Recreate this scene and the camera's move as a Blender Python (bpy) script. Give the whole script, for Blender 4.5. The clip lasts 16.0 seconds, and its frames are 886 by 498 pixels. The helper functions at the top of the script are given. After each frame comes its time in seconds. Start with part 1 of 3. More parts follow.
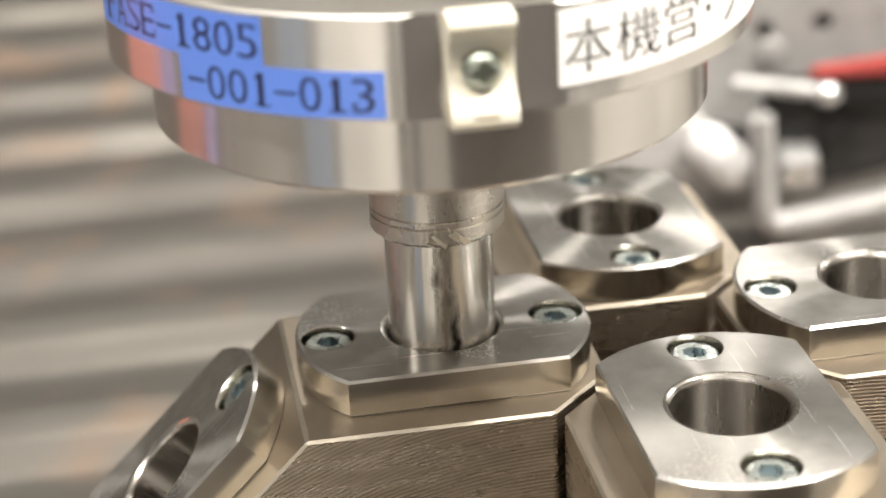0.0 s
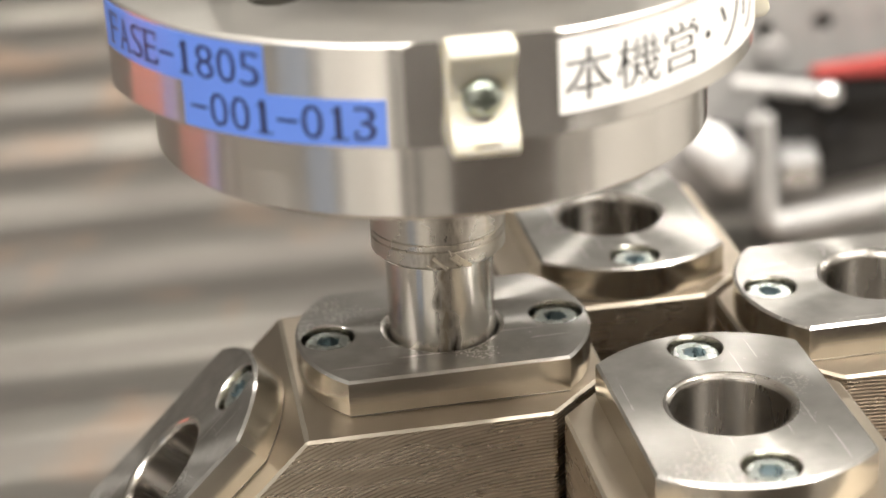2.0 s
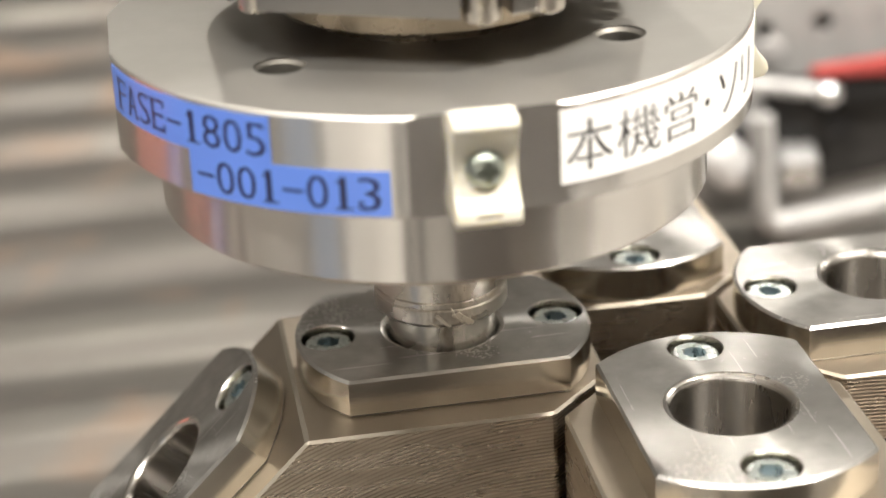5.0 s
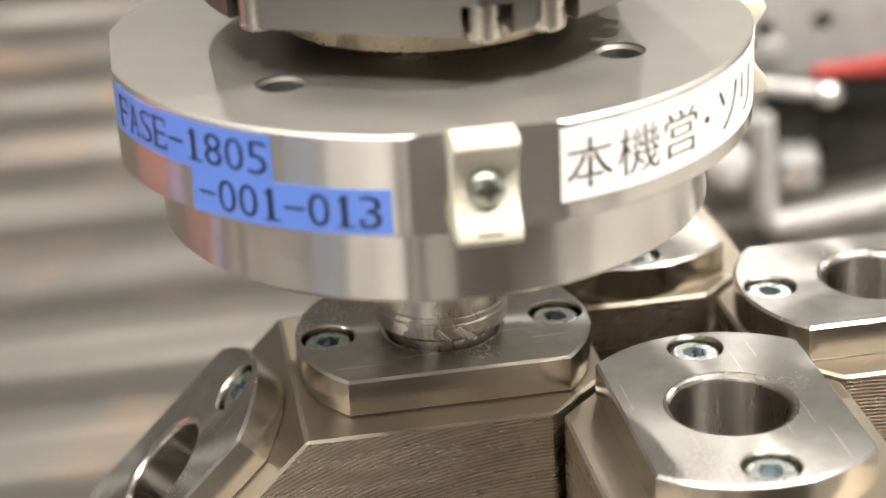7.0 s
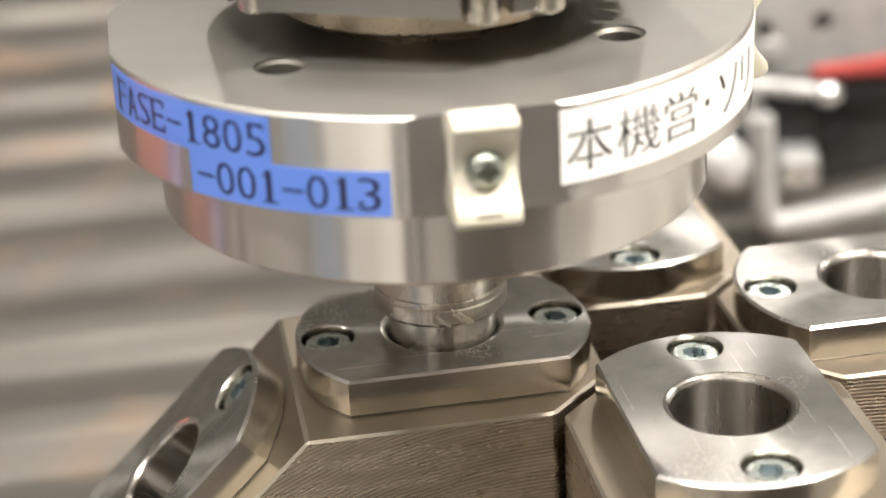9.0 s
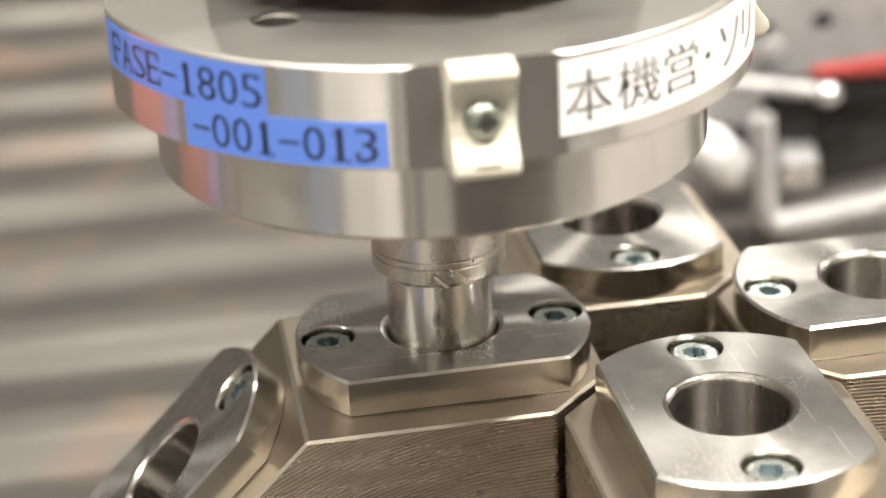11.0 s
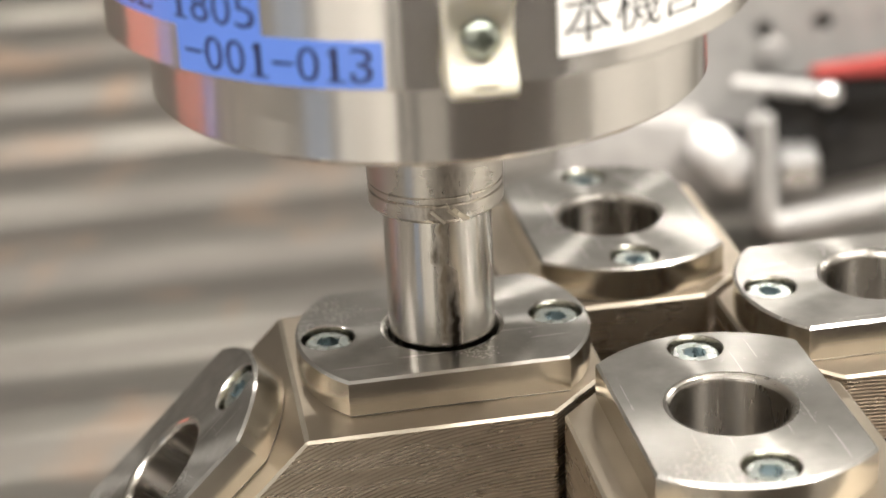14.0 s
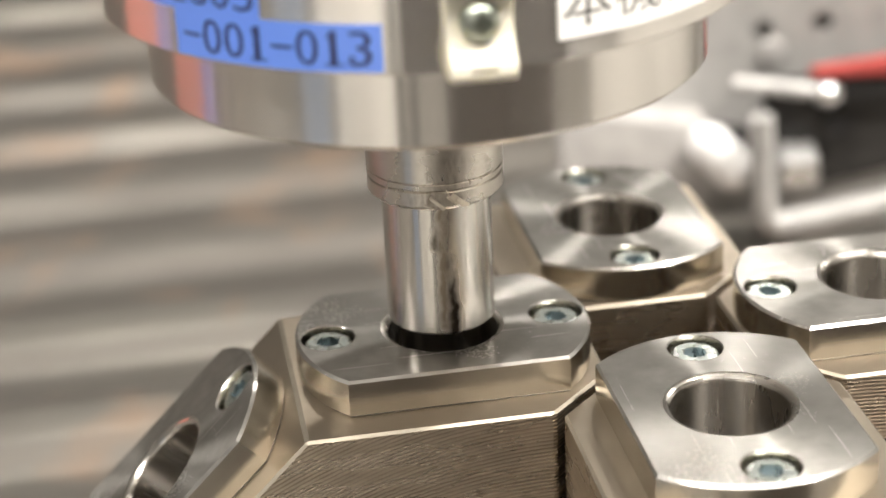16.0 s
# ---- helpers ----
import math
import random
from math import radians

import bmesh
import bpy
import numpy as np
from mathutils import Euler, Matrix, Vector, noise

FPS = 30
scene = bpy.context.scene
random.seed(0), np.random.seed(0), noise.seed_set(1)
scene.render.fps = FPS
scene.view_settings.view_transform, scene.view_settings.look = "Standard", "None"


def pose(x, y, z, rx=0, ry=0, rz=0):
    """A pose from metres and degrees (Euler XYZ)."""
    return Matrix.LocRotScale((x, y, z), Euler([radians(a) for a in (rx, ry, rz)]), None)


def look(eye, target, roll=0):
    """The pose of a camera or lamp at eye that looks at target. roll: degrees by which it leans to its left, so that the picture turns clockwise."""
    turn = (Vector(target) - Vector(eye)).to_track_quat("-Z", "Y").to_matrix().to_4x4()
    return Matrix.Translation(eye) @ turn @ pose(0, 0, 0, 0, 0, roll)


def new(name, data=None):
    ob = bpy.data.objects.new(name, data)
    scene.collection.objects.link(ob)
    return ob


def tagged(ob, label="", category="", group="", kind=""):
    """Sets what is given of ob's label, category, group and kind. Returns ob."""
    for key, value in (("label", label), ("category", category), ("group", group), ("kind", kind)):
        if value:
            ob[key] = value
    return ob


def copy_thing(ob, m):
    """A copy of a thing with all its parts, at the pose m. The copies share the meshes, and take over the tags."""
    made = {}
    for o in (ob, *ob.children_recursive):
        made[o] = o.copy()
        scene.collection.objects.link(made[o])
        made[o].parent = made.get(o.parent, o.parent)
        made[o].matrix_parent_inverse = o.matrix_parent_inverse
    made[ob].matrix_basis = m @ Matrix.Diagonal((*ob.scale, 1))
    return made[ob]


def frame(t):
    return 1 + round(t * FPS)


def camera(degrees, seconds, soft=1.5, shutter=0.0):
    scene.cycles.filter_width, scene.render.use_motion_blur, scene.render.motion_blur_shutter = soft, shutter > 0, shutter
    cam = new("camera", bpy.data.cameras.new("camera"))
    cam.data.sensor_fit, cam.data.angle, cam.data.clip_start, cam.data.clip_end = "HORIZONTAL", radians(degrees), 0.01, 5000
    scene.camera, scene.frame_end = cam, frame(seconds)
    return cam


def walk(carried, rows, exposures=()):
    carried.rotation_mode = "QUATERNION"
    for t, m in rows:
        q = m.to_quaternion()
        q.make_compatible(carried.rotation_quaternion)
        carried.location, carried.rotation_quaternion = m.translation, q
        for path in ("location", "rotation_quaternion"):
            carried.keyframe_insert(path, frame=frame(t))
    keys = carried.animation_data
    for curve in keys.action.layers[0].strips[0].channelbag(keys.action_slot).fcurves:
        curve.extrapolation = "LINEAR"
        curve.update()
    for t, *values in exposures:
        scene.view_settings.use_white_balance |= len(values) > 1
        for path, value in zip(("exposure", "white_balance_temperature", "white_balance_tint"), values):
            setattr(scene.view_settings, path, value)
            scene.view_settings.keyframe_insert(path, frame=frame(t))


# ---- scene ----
MM = 0.001
ZT = 0.095            # height of the socket plates' tops over the table
TURN = 8.7            # turn of the workpiece and the tool about the vertical

cam = camera(25.29, 16.0)
cam.data.dof.use_dof, cam.data.dof.focus_distance, cam.data.dof.aperture_fstop = True, 0.338, 11.5
EYE = Vector((0.00078, -0.32273, 0.15868 + ZT))
VIEW = Vector((0, math.cos(radians(24.007)), -math.sin(radians(24.007))))
walk(cam, [(0, look(EYE, EYE + VIEW, -2.727)), (16.0, look(EYE, EYE + VIEW, -2.727))])

# ---- light: unseen ceiling lamps of a workshop, placed to suit the highlights ----
scene.view_settings.exposure = 0.15
world = bpy.data.worlds.new("world")
world.use_nodes = True
world.node_tree.nodes["Background"].inputs[0].default_value = (0.8, 0.78, 0.75, 1)
world.node_tree.nodes["Background"].inputs[1].default_value = 0.05
scene.world = world
# The last lamp is added only to lift the far left wall.
LAMPS = [(0.6, 3.2, 1.55, 6), (-1.2, 2.9, 1.75, 1.2), (1.9, 1.9, 1.75, 10), (-0.3, 1.5, 1.75, 8), (-1.15, 1.75, 1.75, 2), (0.9, 0.2, 1.75, 12), (-1.8, -0.5, 1.75, 22), (-0.45, -0.8, 1.75, 17), (0.95, -0.25, 1.75, 72), (0.5, -2.6, 1.75, 40), (-2.9, 3.6, 1.6, 1.5)]
for lx, ly, lz, power in LAMPS:
    lamp = bpy.data.lights.new("ceiling_lamp", "AREA")
    lamp.shape, lamp.size, lamp.energy, lamp.color = "DISK", 0.085, power, (1.0, 0.94, 0.85)
    new("ceiling_lamp", lamp).matrix_world = pose(lx, ly, lz - 0.01)
# Unseen tube, added to brighten the flange's top rim and front faces.
tube = bpy.data.lights.new("added_tube_lamp", "AREA")
tube.shape, tube.size, tube.size_y, tube.energy, tube.color = "RECTANGLE", 1.5, 0.12, 48, (1.0, 0.94, 0.85)
new("added_tube_lamp", tube).matrix_world = pose(0, -0.62, 1.74)


# ---- materials ----
def nodes_of(name, colour, metal, rough):
    mat = bpy.data.materials.new(name)
    mat.use_nodes = True
    tree = mat.node_tree
    bsdf = tree.nodes["Principled BSDF"]
    bsdf.inputs["Base Color"].default_value = (*colour, 1)
    bsdf.inputs["Metallic"].default_value = metal
    bsdf.inputs["Roughness"].default_value = rough
    return mat, tree, bsdf


def noise_node(tree, scale, stretch=(1, 1, 1), detail=4.0):
    co = tree.nodes.new("ShaderNodeTexCoord")
    mp = tree.nodes.new("ShaderNodeMapping")
    mp.inputs["Scale"].default_value = stretch
    nz = tree.nodes.new("ShaderNodeTexNoise")
    nz.inputs["Scale"].default_value, nz.inputs["Detail"].default_value = scale, detail
    tree.links.new(co.outputs["Object"], mp.inputs["Vector"])
    tree.links.new(mp.outputs["Vector"], nz.inputs["Vector"])
    return nz


def ramp(tree, source, a, b, lo=0.35, hi=0.65):
    r = tree.nodes.new("ShaderNodeMapRange")
    r.inputs["From Min"].default_value, r.inputs["From Max"].default_value = lo, hi
    r.inputs["To Min"].default_value, r.inputs["To Max"].default_value = a, b
    tree.links.new(source, r.inputs["Value"])
    return r.outputs["Result"]


def mix_colour(tree, fac, a, b):
    m = tree.nodes.new("ShaderNodeMix")
    m.data_type = "RGBA"
    tree.links.new(fac, m.inputs[0])
    for slot, value in ((m.inputs[6], a), (m.inputs[7], b)):
        if hasattr(value, "default_value"):
            tree.links.new(value, slot)
        else:
            slot.default_value = (*value, 1)
    return m.outputs[2]


def bump(tree, bsdf, height, strength, distance):
    b = tree.nodes.new("ShaderNodeBump")
    b.inputs["Strength"].default_value, b.inputs["Distance"].default_value = strength, distance
    tree.links.new(height, b.inputs["Height"])
    tree.links.new(b.outputs["Normal"], bsdf.inputs["Normal"])


def steel(name, colour, dark, rough=(0.2, 0.36), aniso=0.0, grain=(1, 1, 1), grain_scale=900, relief=0.05):
    """Machined metal: mottled colour, uneven gloss, fine grain."""
    mat, tree, bsdf = nodes_of(name, colour, 1.0, 0.3)
    big = noise_node(tree, 45, detail=3)
    fine = noise_node(tree, grain_scale, grain, 3)
    tree.links.new(mix_colour(tree, ramp(tree, big.outputs[0], 0, 1), colour, dark), bsdf.inputs["Base Color"])
    add = tree.nodes.new("ShaderNodeMath")
    add.operation = "ADD"
    tree.links.new(ramp(tree, big.outputs[0], rough[0], rough[1]), add.inputs[0])
    tree.links.new(ramp(tree, fine.outputs[0], -0.015, 0.02, 0.2, 0.8), add.inputs[1])
    tree.links.new(add.outputs[0], bsdf.inputs["Roughness"])
    if relief:
        bump(tree, bsdf, fine.outputs[0], relief, 0.0003)
    if aniso:
        bsdf.inputs["Anisotropic"].default_value = aniso
        tan = tree.nodes.new("ShaderNodeTangent")
        tan.direction_type, tan.axis = "RADIAL", "Z"
        tree.links.new(tan.outputs[0], bsdf.inputs["Tangent"])
        bsdf.inputs["Anisotropic Rotation"].default_value = 0.25
    return mat


def matt_share(mat, rough, share, uneven=0.0):
    """A rougher second gloss under the first, as lapped and handled metal has."""
    tree = mat.node_tree
    bsdf = tree.nodes["Principled BSDF"]
    low = tree.nodes.new("ShaderNodeBsdfPrincipled")
    low.inputs["Metallic"].default_value = 1.0
    low.inputs["Roughness"].default_value = rough
    tree.links.new(bsdf.inputs["Base Color"].links[0].from_socket, low.inputs["Base Color"])
    if bsdf.inputs["Normal"].links:
        tree.links.new(bsdf.inputs["Normal"].links[0].from_socket, low.inputs["Normal"])
    mx = tree.nodes.new("ShaderNodeMixShader")
    mx.inputs[0].default_value = share
    if uneven:
        blotch = noise_node(tree, 170, (1, 1, 1), 5)
        tree.links.new(ramp(tree, blotch.outputs[0], share - uneven, share + uneven, 0.3, 0.7), mx.inputs[0])
    tree.links.new(bsdf.outputs[0], mx.inputs[1])
    tree.links.new(low.outputs[0], mx.inputs[2])
    tree.links.new(mx.outputs[0], tree.nodes["Material Output"].inputs["Surface"])


def scratches(mat, amount, colour):
    """Fine scratches in three directions and a few faint smears."""
    tree = mat.node_tree
    bsdf = tree.nodes["Principled BSDF"]
    rough = bsdf.inputs["Roughness"].links[0].from_socket
    base = bsdf.inputs["Base Color"].links[0].from_socket
    total = None
    for k, turn in enumerate((0.4, 1.5, 2.5)):
        nz = noise_node(tree, 1700 + 230 * k, (0.012, 1, 1), 0)
        nz.inputs["Vector"].links[0].from_node.inputs["Rotation"].default_value = (0, 0, turn)
        line = ramp(tree, nz.outputs[0], 0, 1, 0.79, 0.9)
        if total:
            mx = tree.nodes.new("ShaderNodeMath")
            mx.operation = "MAXIMUM"
            tree.links.new(total, mx.inputs[0])
            tree.links.new(line, mx.inputs[1])
            line = mx.outputs[0]
        total = line
    add = tree.nodes.new("ShaderNodeMath")
    add.operation = "MULTIPLY_ADD"
    tree.links.new(total, add.inputs[0])
    add.inputs[1].default_value = amount
    tree.links.new(rough, add.inputs[2])
    tree.links.new(add.outputs[0], bsdf.inputs["Roughness"])
    half = tree.nodes.new("ShaderNodeMath")
    half.operation = "MULTIPLY"
    tree.links.new(total, half.inputs[0])
    half.inputs[1].default_value = 0.2
    tree.links.new(mix_colour(tree, half.outputs[0], base, colour), bsdf.inputs["Base Color"])


def lined_steel(name, colour, dark):
    """Milled flank with curved cutter lines."""
    mat, tree, bsdf = nodes_of(name, colour, 1.0, 0.32)
    co = tree.nodes.new("ShaderNodeTexCoord")
    mp = tree.nodes.new("ShaderNodeMapping")
    mp.inputs["Location"].default_value = (-0.015, 0, 0.11)
    tree.links.new(co.outputs["Object"], mp.inputs["Vector"])
    wave = tree.nodes.new("ShaderNodeTexWave")
    wave.wave_type, wave.rings_direction, wave.bands_direction = "RINGS", "Y", "X"
    wave.inputs["Scale"].default_value, wave.inputs["Distortion"].default_value = 430, 0.9
    wave.inputs["Detail"].default_value, wave.inputs["Detail Scale"].default_value = 3, 2.5
    tree.links.new(mp.outputs["Vector"], wave.inputs["Vector"])
    big = noise_node(tree, 90, (1, 1, 5), 5)
    fine = noise_node(tree, 900, (0.15, 1, 1), 3)
    both = tree.nodes.new("ShaderNodeMath")
    both.operation = "MULTIPLY_ADD"
    tree.links.new(wave.outputs["Fac"], both.inputs[0])
    both.inputs[1].default_value = 1.0
    tree.links.new(fine.outputs[0], both.inputs[2])
    tone = mix_colour(tree, ramp(tree, big.outputs[0], 0, 1), colour, dark)
    lines = tree.nodes.new("ShaderNodeMath")
    lines.operation = "MULTIPLY"
    tree.links.new(ramp(tree, wave.outputs["Fac"], 0, 1, 0.45, 0.95), lines.inputs[0])
    tree.links.new(ramp(tree, noise_node(tree, 260, (0.3, 1, 1), 4).outputs[0], 0.25, 0.95, 0.3, 0.7), lines.inputs[1])
    tree.links.new(mix_colour(tree, lines.outputs[0], tone, [c * 0.42 for c in dark]), bsdf.inputs["Base Color"])
    tree.links.new(ramp(tree, big.outputs[0], 0.24, 0.32), bsdf.inputs["Roughness"])
    bump(tree, bsdf, both.outputs[0], 0.5, 0.0002)
    return mat


def plain(name, colour, rough, metal=0.0, dark=None, scale=120, relief=0.03):
    mat, tree, bsdf = nodes_of(name, colour, metal, rough)
    nz = noise_node(tree, scale)
    dark = dark or [c * 0.82 for c in colour]
    tree.links.new(mix_colour(tree, ramp(tree, nz.outputs[0], 0, 1), colour, dark), bsdf.inputs["Base Color"])
    tree.links.new(ramp(tree, nz.outputs[0], rough * 0.85, min(1, rough * 1.2)), bsdf.inputs["Roughness"])
    bump(tree, bsdf, nz.outputs[0], relief, 0.0005)
    return mat


PLATE = steel("ground_steel_plate", (0.57, 0.56, 0.54), (0.49, 0.48, 0.46), (0.23, 0.27), 0.97, (1, 1, 1), 1500, 0)
scratches(PLATE, 0.1, (0.8, 0.79, 0.77))
matt_share(PLATE, 0.42, 0.36, 0.07)
RIM = steel("worn_bore_rim", (0.76, 0.74, 0.71), (0.5, 0.48, 0.45), (0.16, 0.3), 0, (1, 1, 1), 500, 0.35)
PLATE_SIDE = steel("milled_plate_edge", (0.68, 0.635, 0.56), (0.56, 0.52, 0.45), (0.18, 0.25), 0, (0.3, 0.3, 1), 700, 0.02)
BLOCK = steel("nickel_plated_steel", (0.57, 0.507, 0.423), (0.47, 0.413, 0.339), (0.3, 0.4), 0, (0.2, 1, 1))
# Bevels coloured darker and rougher than the block to hold their highlight down.
EDGE = steel("dimmed_block_edge", (0.4, 0.36, 0.3), (0.3, 0.27, 0.225), (0.5, 0.6))
FLANK = lined_steel("milled_steel_flank", (0.6, 0.524, 0.433), (0.47, 0.405, 0.325))
ALU = steel("turned_aluminium", (0.82, 0.80, 0.77), (0.78, 0.76, 0.73), (0.215, 0.235), 0.95, (1, 1, 40), 60, 0.005)
ALU_TOP = steel("anodised_aluminium", (0.5, 0.49, 0.465), (0.455, 0.445, 0.42), (0.42, 0.5))
matt_share(ALU, 0.4, 0.16)
PIN = steel("polished_pin_steel", (0.74, 0.72, 0.68), (0.64, 0.62, 0.585), (0.2, 0.26), 0.85, (1, 1, 0.06), 700, 0.012)


def wear_streak(mat, centre, half, low, high, tint, full=0.75, grit=420):
    """A scuff running down the front of the pin from one height to another, broken by noise."""
    tree = mat.node_tree
    bsdf = tree.nodes["Principled BSDF"]
    old = bsdf.inputs["Base Color"].links[0].from_socket
    rough = bsdf.inputs["Roughness"].links[0].from_socket
    co = tree.nodes.new("ShaderNodeTexCoord")
    sep = tree.nodes.new("ShaderNodeSeparateXYZ")
    tree.links.new(co.outputs["Object"], sep.inputs[0])

    def calc(op, a, b=None, clamp=False):
        n = tree.nodes.new("ShaderNodeMath")
        n.operation, n.use_clamp = op, clamp
        for slot, value in zip(n.inputs, (a, b)):
            if hasattr(value, "default_value"):
                tree.links.new(value, slot)
            elif value is not None:
                slot.default_value = value
        return n.outputs[0]

    nz = noise_node(tree, grit, (1, 1, 0.3), 6)
    wander = ramp(tree, noise_node(tree, 260, (0.05, 0.05, 1), 3).outputs[0], -half * 0.35, half * 0.35, 0.3, 0.7)
    mag = calc("ABSOLUTE", calc("ADD", calc("SUBTRACT", sep.outputs["X"], centre), wander))
    band = ramp(tree, mag, full, 0.0, half * 0.15, half)
    front = ramp(tree, sep.outputs["Y"], 1.0, 0.0, -0.006, -0.004)
    tall = calc("MULTIPLY", ramp(tree, sep.outputs["Z"], 0.0, 1.0, low, low + 0.001), ramp(tree, sep.outputs["Z"], 1.0, 0.0, high - 0.002, high))
    area = calc("MULTIPLY", calc("MULTIPLY", band, front), tall)
    fac = calc("MULTIPLY", area, ramp(tree, nz.outputs[0], 0.0, 1.5, 0.3, 0.66), True)
    tree.links.new(mix_colour(tree, fac, old, tint), bsdf.inputs["Base Color"])
    tree.links.new(calc("ADD", rough, calc("MULTIPLY", fac, 0.3)), bsdf.inputs["Roughness"])


wear_streak(PIN, 0.0007, 0.0014, -0.001, 0.0165, (0.04, 0.032, 0.026), 1.0)
wear_streak(PIN, -0.0007, 0.0014, 0.001, 0.026, (0.42, 0.37, 0.3), 0.9, 900)
wear_streak(PIN, -0.0021, 0.0012, 0.016, 0.022, (0.2, 0.175, 0.15), 0.7, 700)
WORN = steel("worn_steel", (0.68, 0.65, 0.60), (0.54, 0.51, 0.46), (0.24, 0.36), 0, (0.25, 0.25, 3), 420, 0.12)
wear_streak(WORN, 0.0012, 0.0045, 0.026, 0.036, (0.2, 0.17, 0.135), 0.4, 1000)
wear_streak(WORN, -0.0035, 0.005, 0.024, 0.03, (0.3, 0.265, 0.22), 0.6, 1200)
CHIP = steel("smeared_chip_steel", (0.8, 0.76, 0.69), (0.6, 0.56, 0.49), (0.26, 0.42), 0, (1, 1, 0.2), 900, 0.1)
BORE = steel("honed_bore_steel", (0.5, 0.465, 0.42), (0.4, 0.37, 0.33), (0.24, 0.28), 0.97, (1, 1, 0.05), 700, 0)
ZINC = plain("zinc_plated_screw", (0.74, 0.8, 0.78), 0.28, 1.0, (0.5, 0.56, 0.55), 500)
# Same plating in a darker colour: recess shade put into the zinc.
ZINC_SHADED = plain("shaded_zinc_recess", (0.46, 0.53, 0.55), 0.3, 1.0, (0.36, 0.42, 0.45), 500)
SCREW = plain("passivated_screw", (0.42, 0.45, 0.40), 0.36, 1.0, (0.3, 0.34, 0.3), 300)
RING = steel("browned_ring_steel", (0.3, 0.25, 0.19), (0.22, 0.185, 0.14), (0.22, 0.3))
CAP = plain("dull_cap_steel", (0.55, 0.51, 0.45), 0.3, 1.0, (0.42, 0.39, 0.35), 400)
# Darker metal stands in for the shade inside the aluminium disc's holes.
TAPPED = steel("shaded_tapped_hole", (0.28, 0.265, 0.24), (0.2, 0.19, 0.17), (0.55, 0.65))
SENSOR = steel("sensor_steel", (0.27, 0.255, 0.24), (0.22, 0.21, 0.2), (0.3, 0.4))
NYLON = plain("white_nylon", (0.64, 0.62, 0.54), 0.4, 0.0, (0.61, 0.585, 0.495), 90)
NYLON.node_tree.nodes["Principled BSDF"].inputs["Subsurface Weight"].default_value = 0.75
NYLON.node_tree.nodes["Principled BSDF"].inputs["Subsurface Radius"].default_value = (0.004, 0.0036, 0.0024)
TAPE_BLUE = plain("blue_label_tape", (0.13, 0.25, 0.74), 0.17, 0.0, (0.125, 0.24, 0.73), 60)
TAPE_WHITE = plain("white_label_tape", (0.86, 0.85, 0.84), 0.35, 0.0, (0.82, 0.81, 0.8), 60)
INK_BLUE = plain("blue_black_ink", (0.015, 0.02, 0.07), 0.4)
INK = plain("black_ink", (0.012, 0.011, 0.01), 0.4)
SLIT = plain("shaded_nylon_slit", (0.3, 0.26, 0.2), 0.6)
BLACK = plain("black_cast_body", (0.008, 0.008, 0.009), 0.5)
CAST = plain("dark_grey_cast_body", (0.035, 0.033, 0.032), 0.5)
PALE = plain("pale_grey", (0.36, 0.35, 0.345), 0.5)
RED = plain("red_grip", (0.34, 0.05, 0.045), 0.5)
CHROME = plain("chromed_steel", (0.7, 0.71, 0.72), 0.26, 1.0)
# White base colour paints the blown-out highlight on the rounded end.
KNOB = plain("knob_highlight_white", (0.88, 0.88, 0.89), 0.2)
GREY_ALU = plain("matt_grey_aluminium", (0.43, 0.425, 0.42), 0.5, 0.3)
ROD = plain("galvanised_rod", (0.42, 0.415, 0.41), 0.5, 0.2)
BLUE_PAINT = plain("blue_paint", (0.26, 0.31, 0.41), 0.4, 0.0, None, 6)
CASE_RED = plain("faded_red_paint", (0.68, 0.24, 0.2), 0.4, 0.0, None, 20)
VIOLET = plain("violet_blue_plastic", (0.36, 0.32, 0.7), 0.4, 0.0, None, 20)
WHITE_PAINT = plain("white_paint", (0.8, 0.78, 0.74), 0.5, 0.0, None, 6)
BLACK_PAINT = plain("dark_brown_paint", (0.045, 0.036, 0.03), 0.5, 0.0, None, 6)
WALL = plain("painted_wall", (0.53, 0.515, 0.485), 0.8, 0.0, None, 3)
FLOOR = plain("grey_shop_floor", (0.32, 0.3, 0.28), 0.5, 0.0, None, 4)
CEIL = plain("white_ceiling", (0.75, 0.74, 0.72), 0.9, 0.0, None, 3)


def table_steel():
    mat, tree, bsdf = nodes_of("rusted_ribbed_steel", (0.5, 0.48, 0.45), 1.0, 0.36)
    big = noise_node(tree, 9, (0.7, 1.6, 1), 6)
    rust = noise_node(tree, 23, (1.1, 1, 1), 9)
    fine = noise_node(tree, 160, (0.2, 1, 1), 4)
    base = mix_colour(tree, ramp(tree, big.outputs[0], 0, 1), (0.24, 0.226, 0.208), (0.15, 0.14, 0.13))
    fac = ramp(tree, rust.outputs[0], 0, 0.62, 0.53, 0.72)
    tree.links.new(mix_colour(tree, fac, base, (0.22, 0.125, 0.065)), bsdf.inputs["Base Color"])
    tree.links.new(ramp(tree, fac, 0.95, 0.45, 0, 0.75), bsdf.inputs["Metallic"])
    tree.links.new(ramp(tree, big.outputs[0], 0.4, 0.54), bsdf.inputs["Roughness"])
    bump(tree, bsdf, fine.outputs[0], 0.15, 0.0006)
    return mat


TABLE = table_steel()


# ---- mesh helpers (millimetres in, metres out) ----
def finish(bm, smooth=32):
    me = bpy.data.meshes.new("mesh")
    bmesh.ops.scale(bm, vec=(MM, MM, MM), verts=bm.verts)
    bmesh.ops.recalc_face_normals(bm, faces=bm.faces)
    bm.to_mesh(me)
    bm.free()
    if smooth:
        me.shade_smooth()
        me.set_sharp_from_angle(angle=radians(smooth))
    return me


